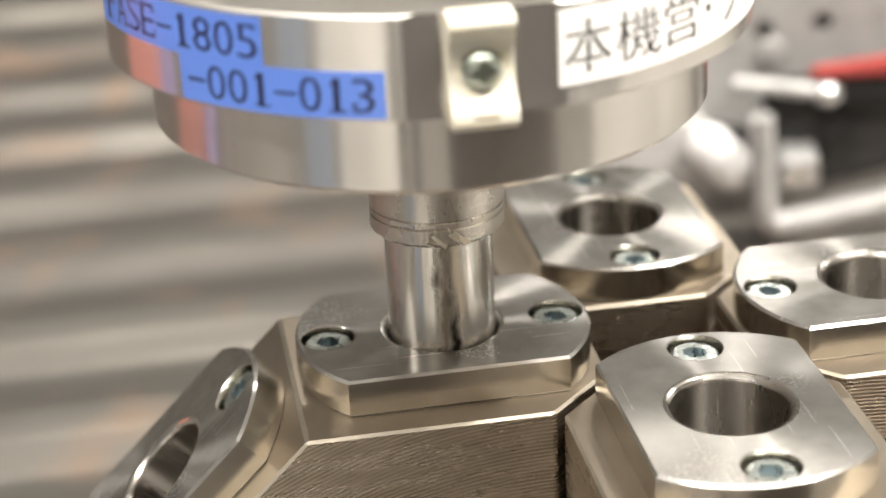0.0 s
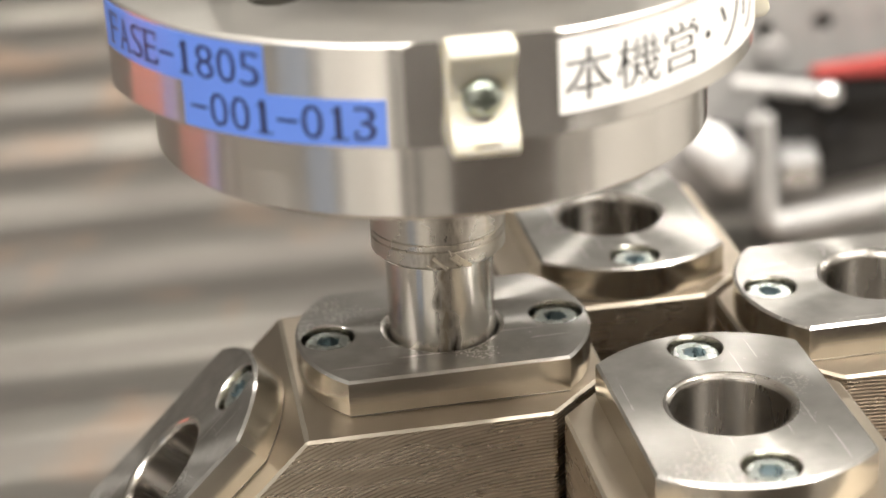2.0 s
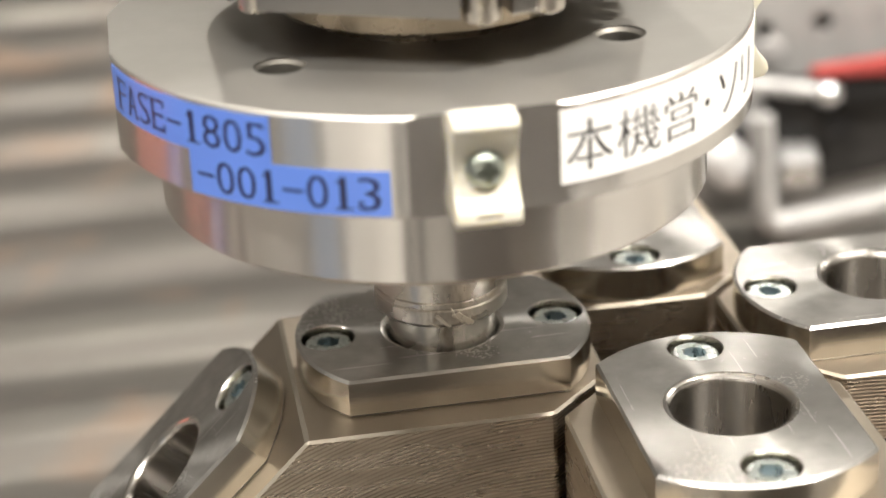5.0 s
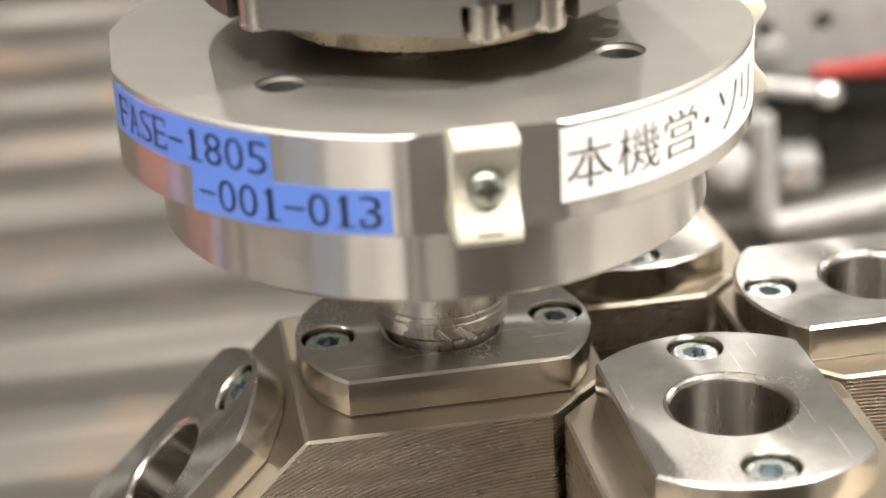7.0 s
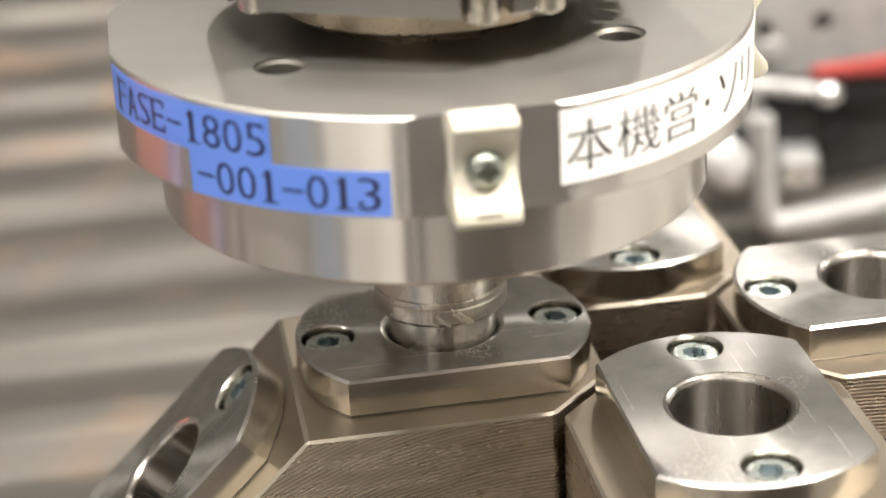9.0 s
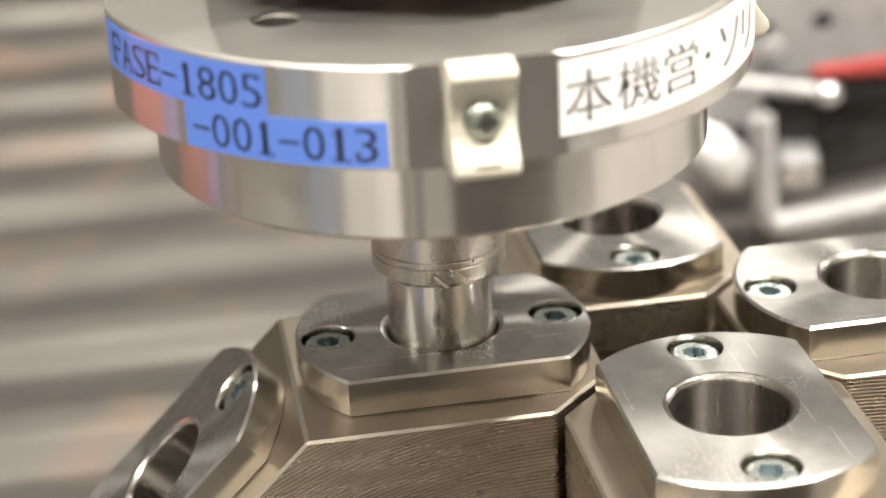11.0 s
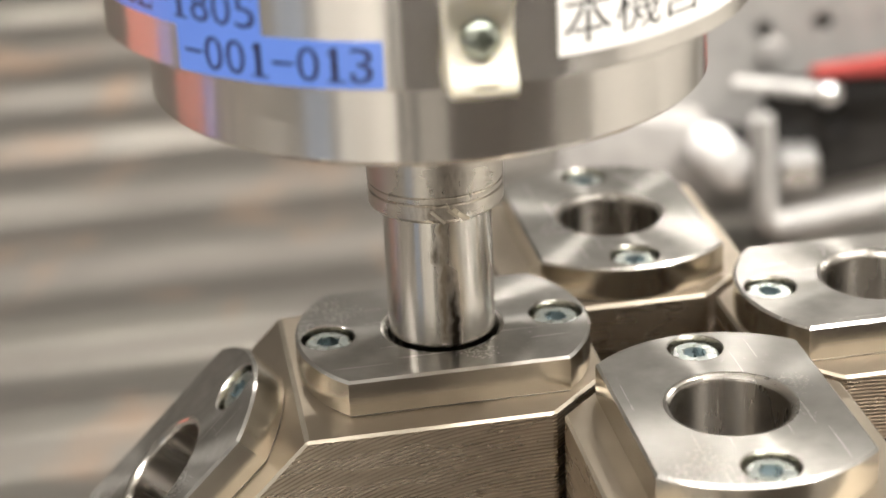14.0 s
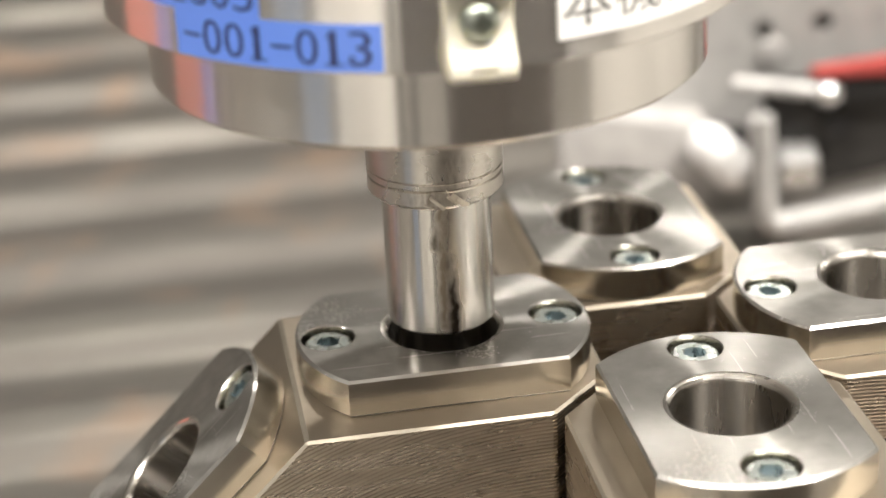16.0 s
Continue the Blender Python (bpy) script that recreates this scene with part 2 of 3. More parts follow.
def part(name, bm, material, parent=None, label="", m=None, smooth=32):
    me = bm if isinstance(bm, bpy.types.Mesh) else finish(bm, smooth)
    ob = new(name, me)
    for mat in material if isinstance(material, (list, tuple)) else [material]:
        me.materials.append(mat)
    if parent:
        ob.parent = parent
    if m is not None:
        ob.matrix_basis = m
    if label:
        tagged(ob, label)
    return ob


def thing(name, m, label, category, group=""):
    ob = new(name)
    ob.empty_display_size = 0.01
    ob.matrix_basis = m
    return tagged(ob, label, category, group)


def at(x, y, z, rx=0, ry=0, rz=0):
    return pose(x * MM, y * MM, z * MM, rx, ry, rz)


def loft(rings, closed=True):
    """Skin of loops of points with the same count, capped at both ends."""
    bm = bmesh.new()
    vs = [[bm.verts.new(p) for p in ring] for ring in rings]
    n = len(vs[0])
    for a, b in zip(vs, vs[1:]):
        for i in range(n):
            bm.faces.new((a[i], a[(i + 1) % n], b[(i + 1) % n], b[i]))
    if closed:
        bm.faces.new(vs[0][::-1])
        bm.faces.new(vs[-1])
    bmesh.ops.recalc_face_normals(bm, faces=bm.faces)
    return bm


def lathe(profile, n=64, closed=True):
    """Turned body from (radius, height) pairs."""
    return loft([[(r * math.cos(2 * math.pi * i / n), r * math.sin(2 * math.pi * i / n), z) for i in range(n)] for r, z in profile], closed)


def box(x0, x1, y0, y1, z0, z1, bev=0.0, seg=2):
    bm = loft([[(x0, y0, z), (x1, y0, z), (x1, y1, z), (x0, y1, z)] for z in (z0, z1)])
    if bev:
        bmesh.ops.bevel(bm, geom=bm.edges[:], offset=bev, segments=seg, affect="EDGES", profile=0.5)
    return bm


def prism(points, y0, y1):
    """Profile in x and z, drawn out along y."""
    return loft([[(x, y, z) for x, z in points] for y in (y0, y1)])


def join(*bms):
    out = bms[0]
    for bm in bms[1:]:
        me = bpy.data.meshes.new("tmp")
        bm.to_mesh(me)
        bm.free()
        out.from_mesh(me)
        bpy.data.meshes.remove(me)
    return out


def shift(bm, m):
    bmesh.ops.transform(bm, matrix=m, verts=bm.verts)
    return bm


def carve(bm, cutters, smooth=11):
    """The body less the cutters (in millimetres), as a finished mesh."""
    ob = new("body_blank", finish(bm, 0))
    made = []
    for c in cutters:
        cut = new("cutter_blank", finish(c, 0))
        mod = ob.modifiers.new("cut", "BOOLEAN")
        mod.operation, mod.solver, mod.object = "DIFFERENCE", "EXACT", cut
        made.append(cut)
    me = bpy.data.meshes.new_from_object(ob.evaluated_get(bpy.context.evaluated_depsgraph_get()))
    for o in (ob, *made):
        bpy.data.objects.remove(o)
    me.materials.clear()
    me.shade_smooth()
    me.set_sharp_from_angle(angle=radians(smooth))
    return me


def slice_off(bm, co, no):
    """Cut away what lies beyond a plane and close the cut."""
    got = bmesh.ops.bisect_plane(bm, geom=bm.verts[:] + bm.edges[:] + bm.faces[:], plane_co=co, plane_no=no, clear_outer=True)
    edges = [e for e in got["geom_cut"] if isinstance(e, bmesh.types.BMEdge)]
    bmesh.ops.edgeloop_fill(bm, edges=edges) if edges else None
    bmesh.ops.recalc_face_normals(bm, faces=bm.faces)
    return bm


def rod_along(points, r, n=16):
    """Round bar along a bent line."""
    pts = [Vector(p) for p in points]
    rings = []
    for i, p in enumerate(pts):
        t = (pts[min(i + 1, len(pts) - 1)] - pts[max(i - 1, 0)]).normalized()
        a = t.cross(Vector((0, 1, 0))).normalized()
        b = t.cross(a)
        rings.append([tuple(p + (a * math.cos(2 * math.pi * k / n) + b * math.sin(2 * math.pi * k / n)) * r) for k in range(n)])
    return loft(rings)


# ---- workshop shell ----
def shell():
    m = Matrix.Identity(4)
    for name, b, mat in (("floor", (-4000, 4000, -4000, 5000, -900, -850), FLOOR), ("ceiling", (-4000, 4000, -4000, 5000, 1900, 1950), CEIL),
                         ("wall_north", (-4000, 4000, 5000, 5100, -850, 1900), WALL), ("wall_south", (-4000, 4000, -4100, -4000, -850, 1900), WALL),
                         ("wall_west", (-4100, -4000, -4000, 5000, -850, 1900), WALL), ("wall_east", (4000, 4100, -4000, 5000, -850, 1900), WALL)):
        tagged(part(name, box(*b), mat), name.replace("_", " ") + " of the workshop, plainly painted", name.split("_")[0], kind="structure")


shell()


def ceiling_light(x, y, z):
    ob = thing("ceiling_light", pose(x, y, z), "unseen round white ceiling light fixture, added under the workshop ceiling", "ceiling light", "ceiling lights")
    top = 1900 - z * 1000
    part("housing", lathe([(150, 0), (158, 8), (158, 60), (40, 90), (40, top)], 32), CEIL, ob)


for lx, ly, lz, power in LAMPS:
    ceiling_light(lx, ly, lz)


# Housing for the added tube.
ob = thing("added_tube_light", pose(0, -0.62, 1.75), "unseen long white tube light fixture, added under the workshop ceiling", "ceiling light")
part("housing", box(-780, 780, -70, 70, 0, 150, 8), CEIL, ob)


def cabinet(name, x, y, a, b, z0, z1, turn, material, label):
    """Made-up sheet metal cabinet beside the table, out of view, mirrored in the bright metal."""
    ob = thing(name, pose(x, y, z0 * MM, 0, 0, turn), label, "cabinet")
    h = z1 - z0
    part("carcass", box(-a, a, -b, b, 0, h, 4), material, ob)
    for s in (-1, 1):
        part("door", box(s * a / 2 - a / 2 + 6, s * a / 2 + a / 2 - 6, -b - 18, -b + 1, 30, h - 20, 3), material, ob)


# Colours and places are chosen for the stripes mirrored in the flange.
cabinet("blue_cabinet", -0.95, -0.95, 110, 200, -850, 350, 135, BLUE_PAINT, "unseen blue painted sheet metal cabinet on the floor, added for a blue reflection")
cabinet("white_cabinet", -0.62, -1.35, 260, 200, -850, 500, 155, WHITE_PAINT, "unseen white painted sheet metal cabinet on the floor, added for a bright reflection")
cabinet("white_cabinet", 1.3, 0.2, 720, 200, -850, 300, 275, WHITE_PAINT, "unseen white painted sheet metal cabinet beside the table, added to brighten reflections")
# Made tall to block lamps behind it from the plate fronts.
cabinet("brown_cabinet", 0.6, -1.15, 430, 200, -850, 1400, 205, BLACK_PAINT, "unseen dark brown painted sheet metal cabinet on the floor, added to darken reflections")
# Made-up posts out of view, each giving one dark stripe on the lower flange.
for px, w in ((-0.179, 16), (-0.095, 14)):
    ob = thing("stripe_post", pose(px, -0.85, -0.85), "unseen dark upright post on the floor, added for a dark reflected stripe", "post", "dark posts")
    part("upright", box(-w, w, -25, 25, 0, 1250, 5), BLACK, ob)
    part("foot_plate", box(-w - 40, w + 40, -80, 80, 0, 8, 2), BLACK, ob)


def tool_case():
    # Made-up case, out of view, giving the red stripe on the flange.
    ob = thing("tool_case", pose(-0.455, 0.14, 0, 0, 0, 75), "unseen red painted steel tool case on the table, added for a red reflection", "tool case")
    part("case_body", box(-75, 75, -45, 45, 0, 38, 5), CASE_RED, ob)
    part("lid", box(-77, 77, -47, 47, 39, 58, 6), CASE_RED, ob)
    part("handle", rod_along([(-40, -52, 25), (-38, -66, 25), (-30, -70, 25), (30, -70, 25), (38, -66, 25), (40, -52, 25)], 4), BLACK, ob)


# ---- table: ribbed steel plate ----
def work_table():
    ob = thing("work_table", pose(0, 0, 0, 0, 0, TURN), "ribbed grey steel work table with rust stains under the fixture", "table")
    pitch, lift = 58.0, 6.0
    pts = []
    y = -420.0 + 23 + 5 * 58
    while y < 900:
        pts += [(y + pitch * k / 12, lift * (-0.5 - 0.5 * math.cos(2 * math.pi * (k / 12 - 0.2)) - 0.12 * math.cos(6 * math.pi * k / 12))) for k in range(12)]
        y += pitch
    outline = pts + [(pts[-1][0], -40), (pts[0][0], -40)]
    bm = loft([[(x, py, pz) for py, pz in outline] for x in (-700, 262)])
    part("top_plate", shift(bm, Matrix.Translation((0, 0, -0.6))), TABLE, ob)
    for x in (-640, 210):
        for yy in (-70, 840):
            part("leg", box(x - 25, x + 25, yy - 25, yy + 25, -850, -40), GREY_ALU, ob)


def parts_bin():
    # Made-up bin, out of view, for the lavender streak mirrored next to the red.
    ob = thing("parts_bin", pose(-0.47, 0.035, 0, 0, 0, 88), "unseen violet blue plastic parts bin on the table, added for a lavender reflection", "parts bin")
    part("bin_body", carve(box(-26, 26, -40, 40, 0, 60, 3), [box(-23, 23, -37, 37, 3, 70)]), VIOLET, ob)
    part("rim", carve(box(-29, 29, -43, 43, 56, 60.5, 1), [box(-22.5, 22.5, -36.5, 36.5, 50, 70)]), VIOLET, ob)


work_table()
tool_case()
parts_bin()

# ---- fixture: four socket blocks round a square well ----
BASE = pose(0, 0, ZT, 0, 0, TURN)
RP, WP, RH, RB, TH = 26.85, 18.3, 10.0, 21.0, 7.0
CENTRE = 41.5


def plate_outline(r, w, z, n=20):
    a = math.asin(w / r)
    right = [(r * math.cos(t), r * math.sin(t), z) for t in np.linspace(-a, a, n)]
    return right + [(-x, -y, zz) for x, y, zz in right]


def bolt_mesh():
    """Socket head: knurled rim, chamfered crown, hexagonal recess."""
    head = lathe([(4.2, -5.0), (4.2, -0.55), (4.05, -0.2), (3.7, 0.0), (0.01, 0.0)], 40)
    hexa = lathe([(2.2, -1.9), (2.2, 0.05), (2.4, 0.4)], 6)
    return carve(head, [hexa], 12)


BOLT = bolt_mesh()
BOLT.materials.append(ZINC)
RECESS = lathe([(2.15, -1.85), (2.15, -0.3)], 6, False)
bmesh.ops.contextual_create(RECESS, geom=[e for e in RECESS.edges if all(v.co.z < -1 for v in e.verts)])
RECESS = finish(RECESS, 0)
RECESS.materials.append(ZINC_SHADED)


def socket_plate(m, label):
    ob = thing("socket_plate", m, label, "socket plate", "socket plates of the fixture")
    bm = loft([plate_outline(RP - 0.4, WP - 0.3, -TH), plate_outline(RP, WP, -TH + 0.4), plate_outline(RP, WP, -0.5), plate_outline(RP - 0.5, WP - 0.45, 0)])
    bore = lathe([(RH, -TH - 1), (RH, -1.2), (RH + 0.12, -0.75), (RH + 0.45, -0.32), (RH + 0.9, -0.08), (RH + 1.35, 0.02), (RH + 1.35, 1)], 72)
    cuts = [bore]
    for s in (-1, 1):
        cuts.append(shift(lathe([(4.85, -5.6), (4.85, -0.25), (5.05, 0.0), (5.05, 1)], 40), Matrix.Translation((s * RB, 0, 0))))
    me = carve(bm, cuts)
    part("plate_body", me, [PLATE, BORE, PLATE_SIDE, RIM], ob)
    for p in me.polygons:
        if abs(p.normal.z) < 0.1 and math.hypot(p.center.x, p.center.y) < 10.1 * MM:
            p.material_index = 1
        elif abs(p.normal.z) < 0.1:
            p.material_index = 2
        elif p.normal.z < 0.99 and math.hypot(p.center.x, p.center.y) < 11.6 * MM:
            p.material_index = 3
    part("bushing", lathe([(RH + 0.35, -38), (RH + 0.35, -TH), (RH, -TH), (RH, -38)], 72, False), BORE, ob, "honed steel bore")
    for s, turn in ((-1, 12), (1, 37)):
        head = part("bolt", BOLT, (), ob, "bright zinc-plated socket head bolt", at(s * RB, 0, -0.9, 0, 0, turn))
        part("hex_recess", RECESS, (), head)
    return ob


def socket_block():
    """Block with a level top, a 45 degree outer face and two trimmed inner corners."""
    ob = thing("socket_block", BASE, "brownish nickel-plated steel fixture block with milled flanks", "fixture block", "blocks of the fixture")
    x0, x1, half, drop = -28.0, 27.7, 25.0, 56.0
    zb = -ZT / MM
    bm = prism([(x1, zb), (x1, -TH), (x0, -TH), (x0 - drop, -TH - drop), (x0 - drop, zb)], -half, half)
    for s in (-1, 1):
        slice_off(bm, (15.3, s * half, 0), Vector((1, s, 0)).normalized())
    bmesh.ops.bevel(bm, geom=[e for e in bm.edges if max(v.co.z for v in e.verts) > -65], offset=0.5, segments=1, affect="EDGES")
    cut = [lathe([(RH + 0.4, -60), (RH + 0.4, 0)], 48)]
    slope = Matrix.Translation((x0, 0, -TH)) @ Euler((0, radians(-45), 0)).to_matrix().to_4x4() @ Matrix.Translation((-29, 0, 0))
    cut.append(shift(lathe([(RH + 0.4, -38), (RH + 0.4, 10)], 48), slope))
    me = carve(bm, cut)
    ob2 = part("block_body", me, [BLOCK, FLANK, BORE, EDGE], ob)
    for p in me.polygons:
        c = p.center / MM
        if abs(p.normal.z) < 0.1 and math.hypot(c.x, c.y) > 12 and p.area > 2e-6:
            p.material_index = 1
        elif math.hypot(c.x, c.y) < 10.9 and abs(p.normal.z) < 0.3:
            p.material_index = 2
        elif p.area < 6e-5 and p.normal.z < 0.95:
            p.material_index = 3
    return ob


MID = BASE @ at(CENTRE, 0, 0)
BLOCKS = [socket_block()]
PLATES = [socket_plate(BASE, "bright ground steel socket plate receiving the pin, two bolts")]
for k in (1, 2, 3):
    m = MID @ at(0, 0, 0, 0, 0, 90 * k) @ at(-CENTRE, 0, 0)
    copy_thing(BLOCKS[0], m)
    tagged(copy_thing(PLATES[0], m), "bright ground steel socket plate with an empty bore, two bolts")
SLOPE = BASE @ at(-28, 0, -TH) @ at(0, 0, 0, 0, -45, 0) @ at(-29, 0, TH)
tagged(copy_thing(PLATES[0], SLOPE), "bright steel socket plate bolted to the sloping face")


# ---- tool: flange with two label tapes, cable clips and a steel pin ----
Z_SH, Z_LO, Z_UP, Z_TOP = 25.0, 49.7, 64.4, 80.4
R_LO, R_UP, FLAT = 47.4, 54.9, 53.6


def on_rim(s, z, r=R_UP):
    """s: degrees round the rim from the tool's front."""
    a = radians(s)
    return (r * math.sin(a), -r * math.cos(a), z)


def tape(name, spans, material, parent, label, r=R_UP + 0.12):
    """Strips of label tape bent round the rim: (from, to, low, high)."""
    bms = []
    for a0, a1, z0, z1 in spans:
        n = max(6, int((a1 - a0) / 1.5))
        rings = []
        for i in range(n + 1):
            s = a0 + (a1 - a0) * i / n
            rings.append([on_rim(s, z0, r - 0.1), on_rim(s, z0, r), on_rim(s, z1, r), on_rim(s, z1, r - 0.1)])
        bms.append(loft(rings))
    return part(name, join(*bms), material, parent, label)


SERIFS = {"F": [(-0.14, 0.0, 0.42, 0.06), (-0.14, 0.94, 0.1, 1.0), (0.93, 0.74, 1.0, 1.0)], "A": [(-0.1, 0.0, 0.3, 0.05), (0.7, 0.0, 1.1, 0.05)], "E": [(-0.14, 0.0, 0.1, 0.06), (-0.14, 0.94, 0.1, 1.0), (0.93, 0.0, 1.0, 0.25), (0.93, 0.76, 1.0, 1.0)],
          "1": [(-0.9, 0.0, 2.3, 0.06), (-0.6, 0.8, 0.4, 0.87)], "5": [(0.85, 0.85, 0.95, 1.0)], "3": [(0.0, 0.18, 0.2, 0.28)]}


def glyph(char, size, a0, width, z0, height, thin, spread):
    """One printed character bent round the rim, its upright strokes heavier than its level ones."""
    cu = bpy.data.curves.new("print", "FONT")
    cu.body, cu.size, cu.resolution_u, cu.offset = char, size, 3, thin
    tmp = new("print_blank", cu)
    me = bpy.data.meshes.new_from_object(tmp.evaluated_get(bpy.context.evaluated_depsgraph_get()))
    bpy.data.objects.remove(tmp)
    out = bmesh.new()
    out.from_mesh(me)
    bpy.data.meshes.remove(me)
    if not out.verts:
        return out
    xs, ys = [v.co.x for v in out.verts], [v.co.y for v in out.verts]
    lo, span, yl, yspan = min(xs), max(xs) - min(xs), min(ys), max(ys) - min(ys)
    for x0, y0, x1, y1 in SERIFS.get(char, ()):
        out.faces.new([out.verts.new((lo + x * span, yl + y * yspan, 0)) for x, y in ((x0, y0), (x1, y0), (x1, y1), (x0, y1))])
    bmesh.ops.subdivide_edges(out, edges=[e for e in out.edges if e.calc_length() > 1.0], cuts=1)
    copies = [out] + [out.copy() for k in (1, 2)]
    for k, bm in enumerate(copies):
        for v in bm.verts:
            s = a0 + width * (v.co.x - lo) / span + (k - 1) * spread
            v.co = on_rim(s, z0 + (v.co.y - yl) * height / yspan, R_UP + 0.16 + 0.004 * k)
    return join(*copies)


def lettering(text, size, width, a0, z0, material, parent, label, height):
    """A line of evenly pitched characters; width: degrees that it takes up."""
    cell = width / len(text)
    bms = []
    for i, char in enumerate(text):
        w = {"1": 0.2, "-": 0.8}.get(char, 0.8) * cell
        z, h = (z0 + 0.43 * height, 0.09 * height) if char == "-" else (z0, height)
        bms.append(glyph(char, size, a0 + cell * (i + 0.5) - w / 2, w, z, h, -0.09 if char != "-" else 0.0, 0.1))
    return part("print", join(*bms), material, parent, label, smooth=0)


def cable_clip(parent, m):
    """Nylon saddle: thin back, flared lips at both ends, one screw."""
    prof = [(0, -8.8), (4.6, -8.3), (5.5, -7.2), (5.2, -5.6), (3.7, -3.8), (2.7, -2), (2.3, 0), (2.5, 2.5), (3.2, 4.4), (4.4, 6.0), (4.9, 7.2), (4.2, 8.4), (0, 8.8)]
    bm = loft([[(x, -o, z) for o, z in prof] for x in (-4.9, 4.9)])
    bmesh.ops.bevel(bm, geom=bm.edges[:], offset=0.3, segments=2, affect="EDGES", profile=0.5)
    me = carve(bm, [box(-1.9, 1.9, -9.5, -4.6, -6.9, -6.1)], 34)
    clip = part("cable_clip", me, NYLON, parent, "white nylon cable clip screwed to the rim", m)
    # Brown insert paints the shade within the slot.
    part("slot", box(-1.85, 1.85, -4.9, -4.55, -6.85, -6.15), SLIT, clip, "brown shaded slot")
    dome = [(3.0, 0.0), (3.0, 0.5), (2.75, 1.3), (2.1, 1.95), (1.1, 2.3), (0.05, 2.4)]
    cross = [box(-1.6, 1.6, -0.35, 0.35, 1.3, 3), box(-0.35, 0.35, -1.6, 1.6, 1.3, 3)]
    part("screw", carve(lathe(dome, 36), cross, 40), SCREW, clip, "greenish pan head cross screw", at(0, -2.2, 0.2, 90, 0, 0))


def robot_tool():
    ob = thing("robot_tool", BASE @ at(0, 0, -4.8), "aluminium robot tool flange carrying a steel pin", "robot tool")
    up = lathe([(R_UP - 0.3, Z_UP), (R_UP, Z_UP + 0.3), (R_UP, Z_TOP - 0.35), (R_UP - 0.35, Z_TOP)], 144)
    for k in range(4):
        a = radians(90 * k)
        no = Vector((math.sin(a), -math.cos(a), 0))
        slice_off(up, no * FLAT, no)
    holes = []
    for k in range(4):
        p = on_rim((48, 132, 228, 312)[k], 0, 36.8)
        holes.append(shift(lathe([(3.6, Z_TOP - 12), (3.6, Z_TOP - 0.9), (4.2, Z_TOP - 0.3), (4.2, Z_TOP + 2)], 32), Matrix.Translation((p[0], p[1], 0))))
    me = carve(up, holes)
    flange = part("upper_flange", me, [ALU, ALU_TOP, TAPPED], ob, "matt-topped aluminium disc with four flats")
    for p in me.polygons:
        c = p.center / MM
        if p.normal.z > 0.3 and math.hypot(c.x, c.y) > 50 or p.normal.z > 0.95:
            p.material_index = 1
        elif math.hypot(c.x, c.y) < 42 and p.normal.z > -0.5:
            p.material_index = 2
    part("lower_flange", lathe([(R_LO - 0.9, Z_LO), (R_LO, Z_LO + 0.9), (R_LO, Z_UP)], 144), ALU, ob, "turned aluminium disc")
    groove = [(11.2, Z_SH), (12.0, Z_SH + 0.8), (12.0, Z_SH + 3.2), (11.75, Z_SH + 3.5), (12.0, Z_SH + 3.8), (12.0, Z_SH + 4.6), (11.8, Z_SH + 4.8), (12.05, Z_SH + 5.1), (12.05, Z_LO)]
    part("shoulder", lathe(groove, 64), WORN, ob, "scored steel shoulder with burrs")
    pin = part("pin", lathe([(9.0, 0), (9.7, 0.7), (9.7, Z_SH)], 72), PIN, ob, "polished steel pin with a dark wear streak")
    for a, z, w, h, tilt in ((-8, 1.4, 0.7, 3.4, 50), (5.5, 1.9, 0.4, 2.6, 44), (9, 1.5, 1.0, 3.4, 46), (13, 1.2, 0.7, 2.8, 50), (-15, 0.9, 0.35, 1.8, 62), (1, 3.2, 0.3, 1.6, 24)):
        chip = box(-w / 2, w / 2, -0.22, 0.4, -h / 2, h / 2, 0.08, 1)
        for v in chip.verts:
            v.co.y += 0.12 * math.sin(3.1 * v.co.z + w) - 0.1 * v.co.x
            v.co.x += 0.3 * math.sin(2.3 * v.co.z + 5 * w)
        m = at(*on_rim(a, Z_SH + z, 12.0), 0, 0, a) @ at(0, 0, 0, 0, -tilt, 0)
        part("burr", chip, CHIP, ob, "raised steel burr on the shoulder", m)
    tape_1 = tape("label_tape", [(-76.5, -34.6, 71.9, 79.5), (-51.3, -15.4, 64.9, 72.1)], TAPE_BLUE, ob, "blue printed label tape in two lines")
    lettering("FASE-1805", 6, 38.6, -73.7, 73.1, INK_BLUE, tape_1, "dark blue print", 5.2)
    lettering("-001-013", 6, 33.2, -49.9, 65.9, INK_BLUE, tape_1, "dark blue print", 5.2)
    tape_2 = tape("label_tape", [(11.3, 82, 67.5, 79.0)], TAPE_WHITE, ob, "white printed label tape")
    for text, a0, width, z0, height in (("本", 12.3, 8.0, 69.2, 8.0), ("機", 21.5, 8.6, 69.4, 7.6), ("営", 31.2, 8.0, 69.6, 7.4), ("・", 41.7, 1.3, 72.6, 1.2), ("ソ", 46.3, 7.4, 69.6, 7.0), ("リ", 56.2, 5.4, 69.7, 7.0)):
        part("print", glyph(text, 8, a0, width, z0, height, -0.1, 0.12), INK, tape_2, "black print", smooth=0)
    cable_clip(ob, at(-1.0, -FLAT, 72.1))
    cable_clip(ob, at(FLAT, 0, 71.6, 0, 0, 90))
    part("spigot", lathe([(20, Z_TOP), (20, Z_TOP + 2.4), (25.3, Z_TOP + 2.5), (26, Z_TOP + 3.2), (26, Z_TOP + 10)], 72), RING, ob, "brownish steel spigot ring")
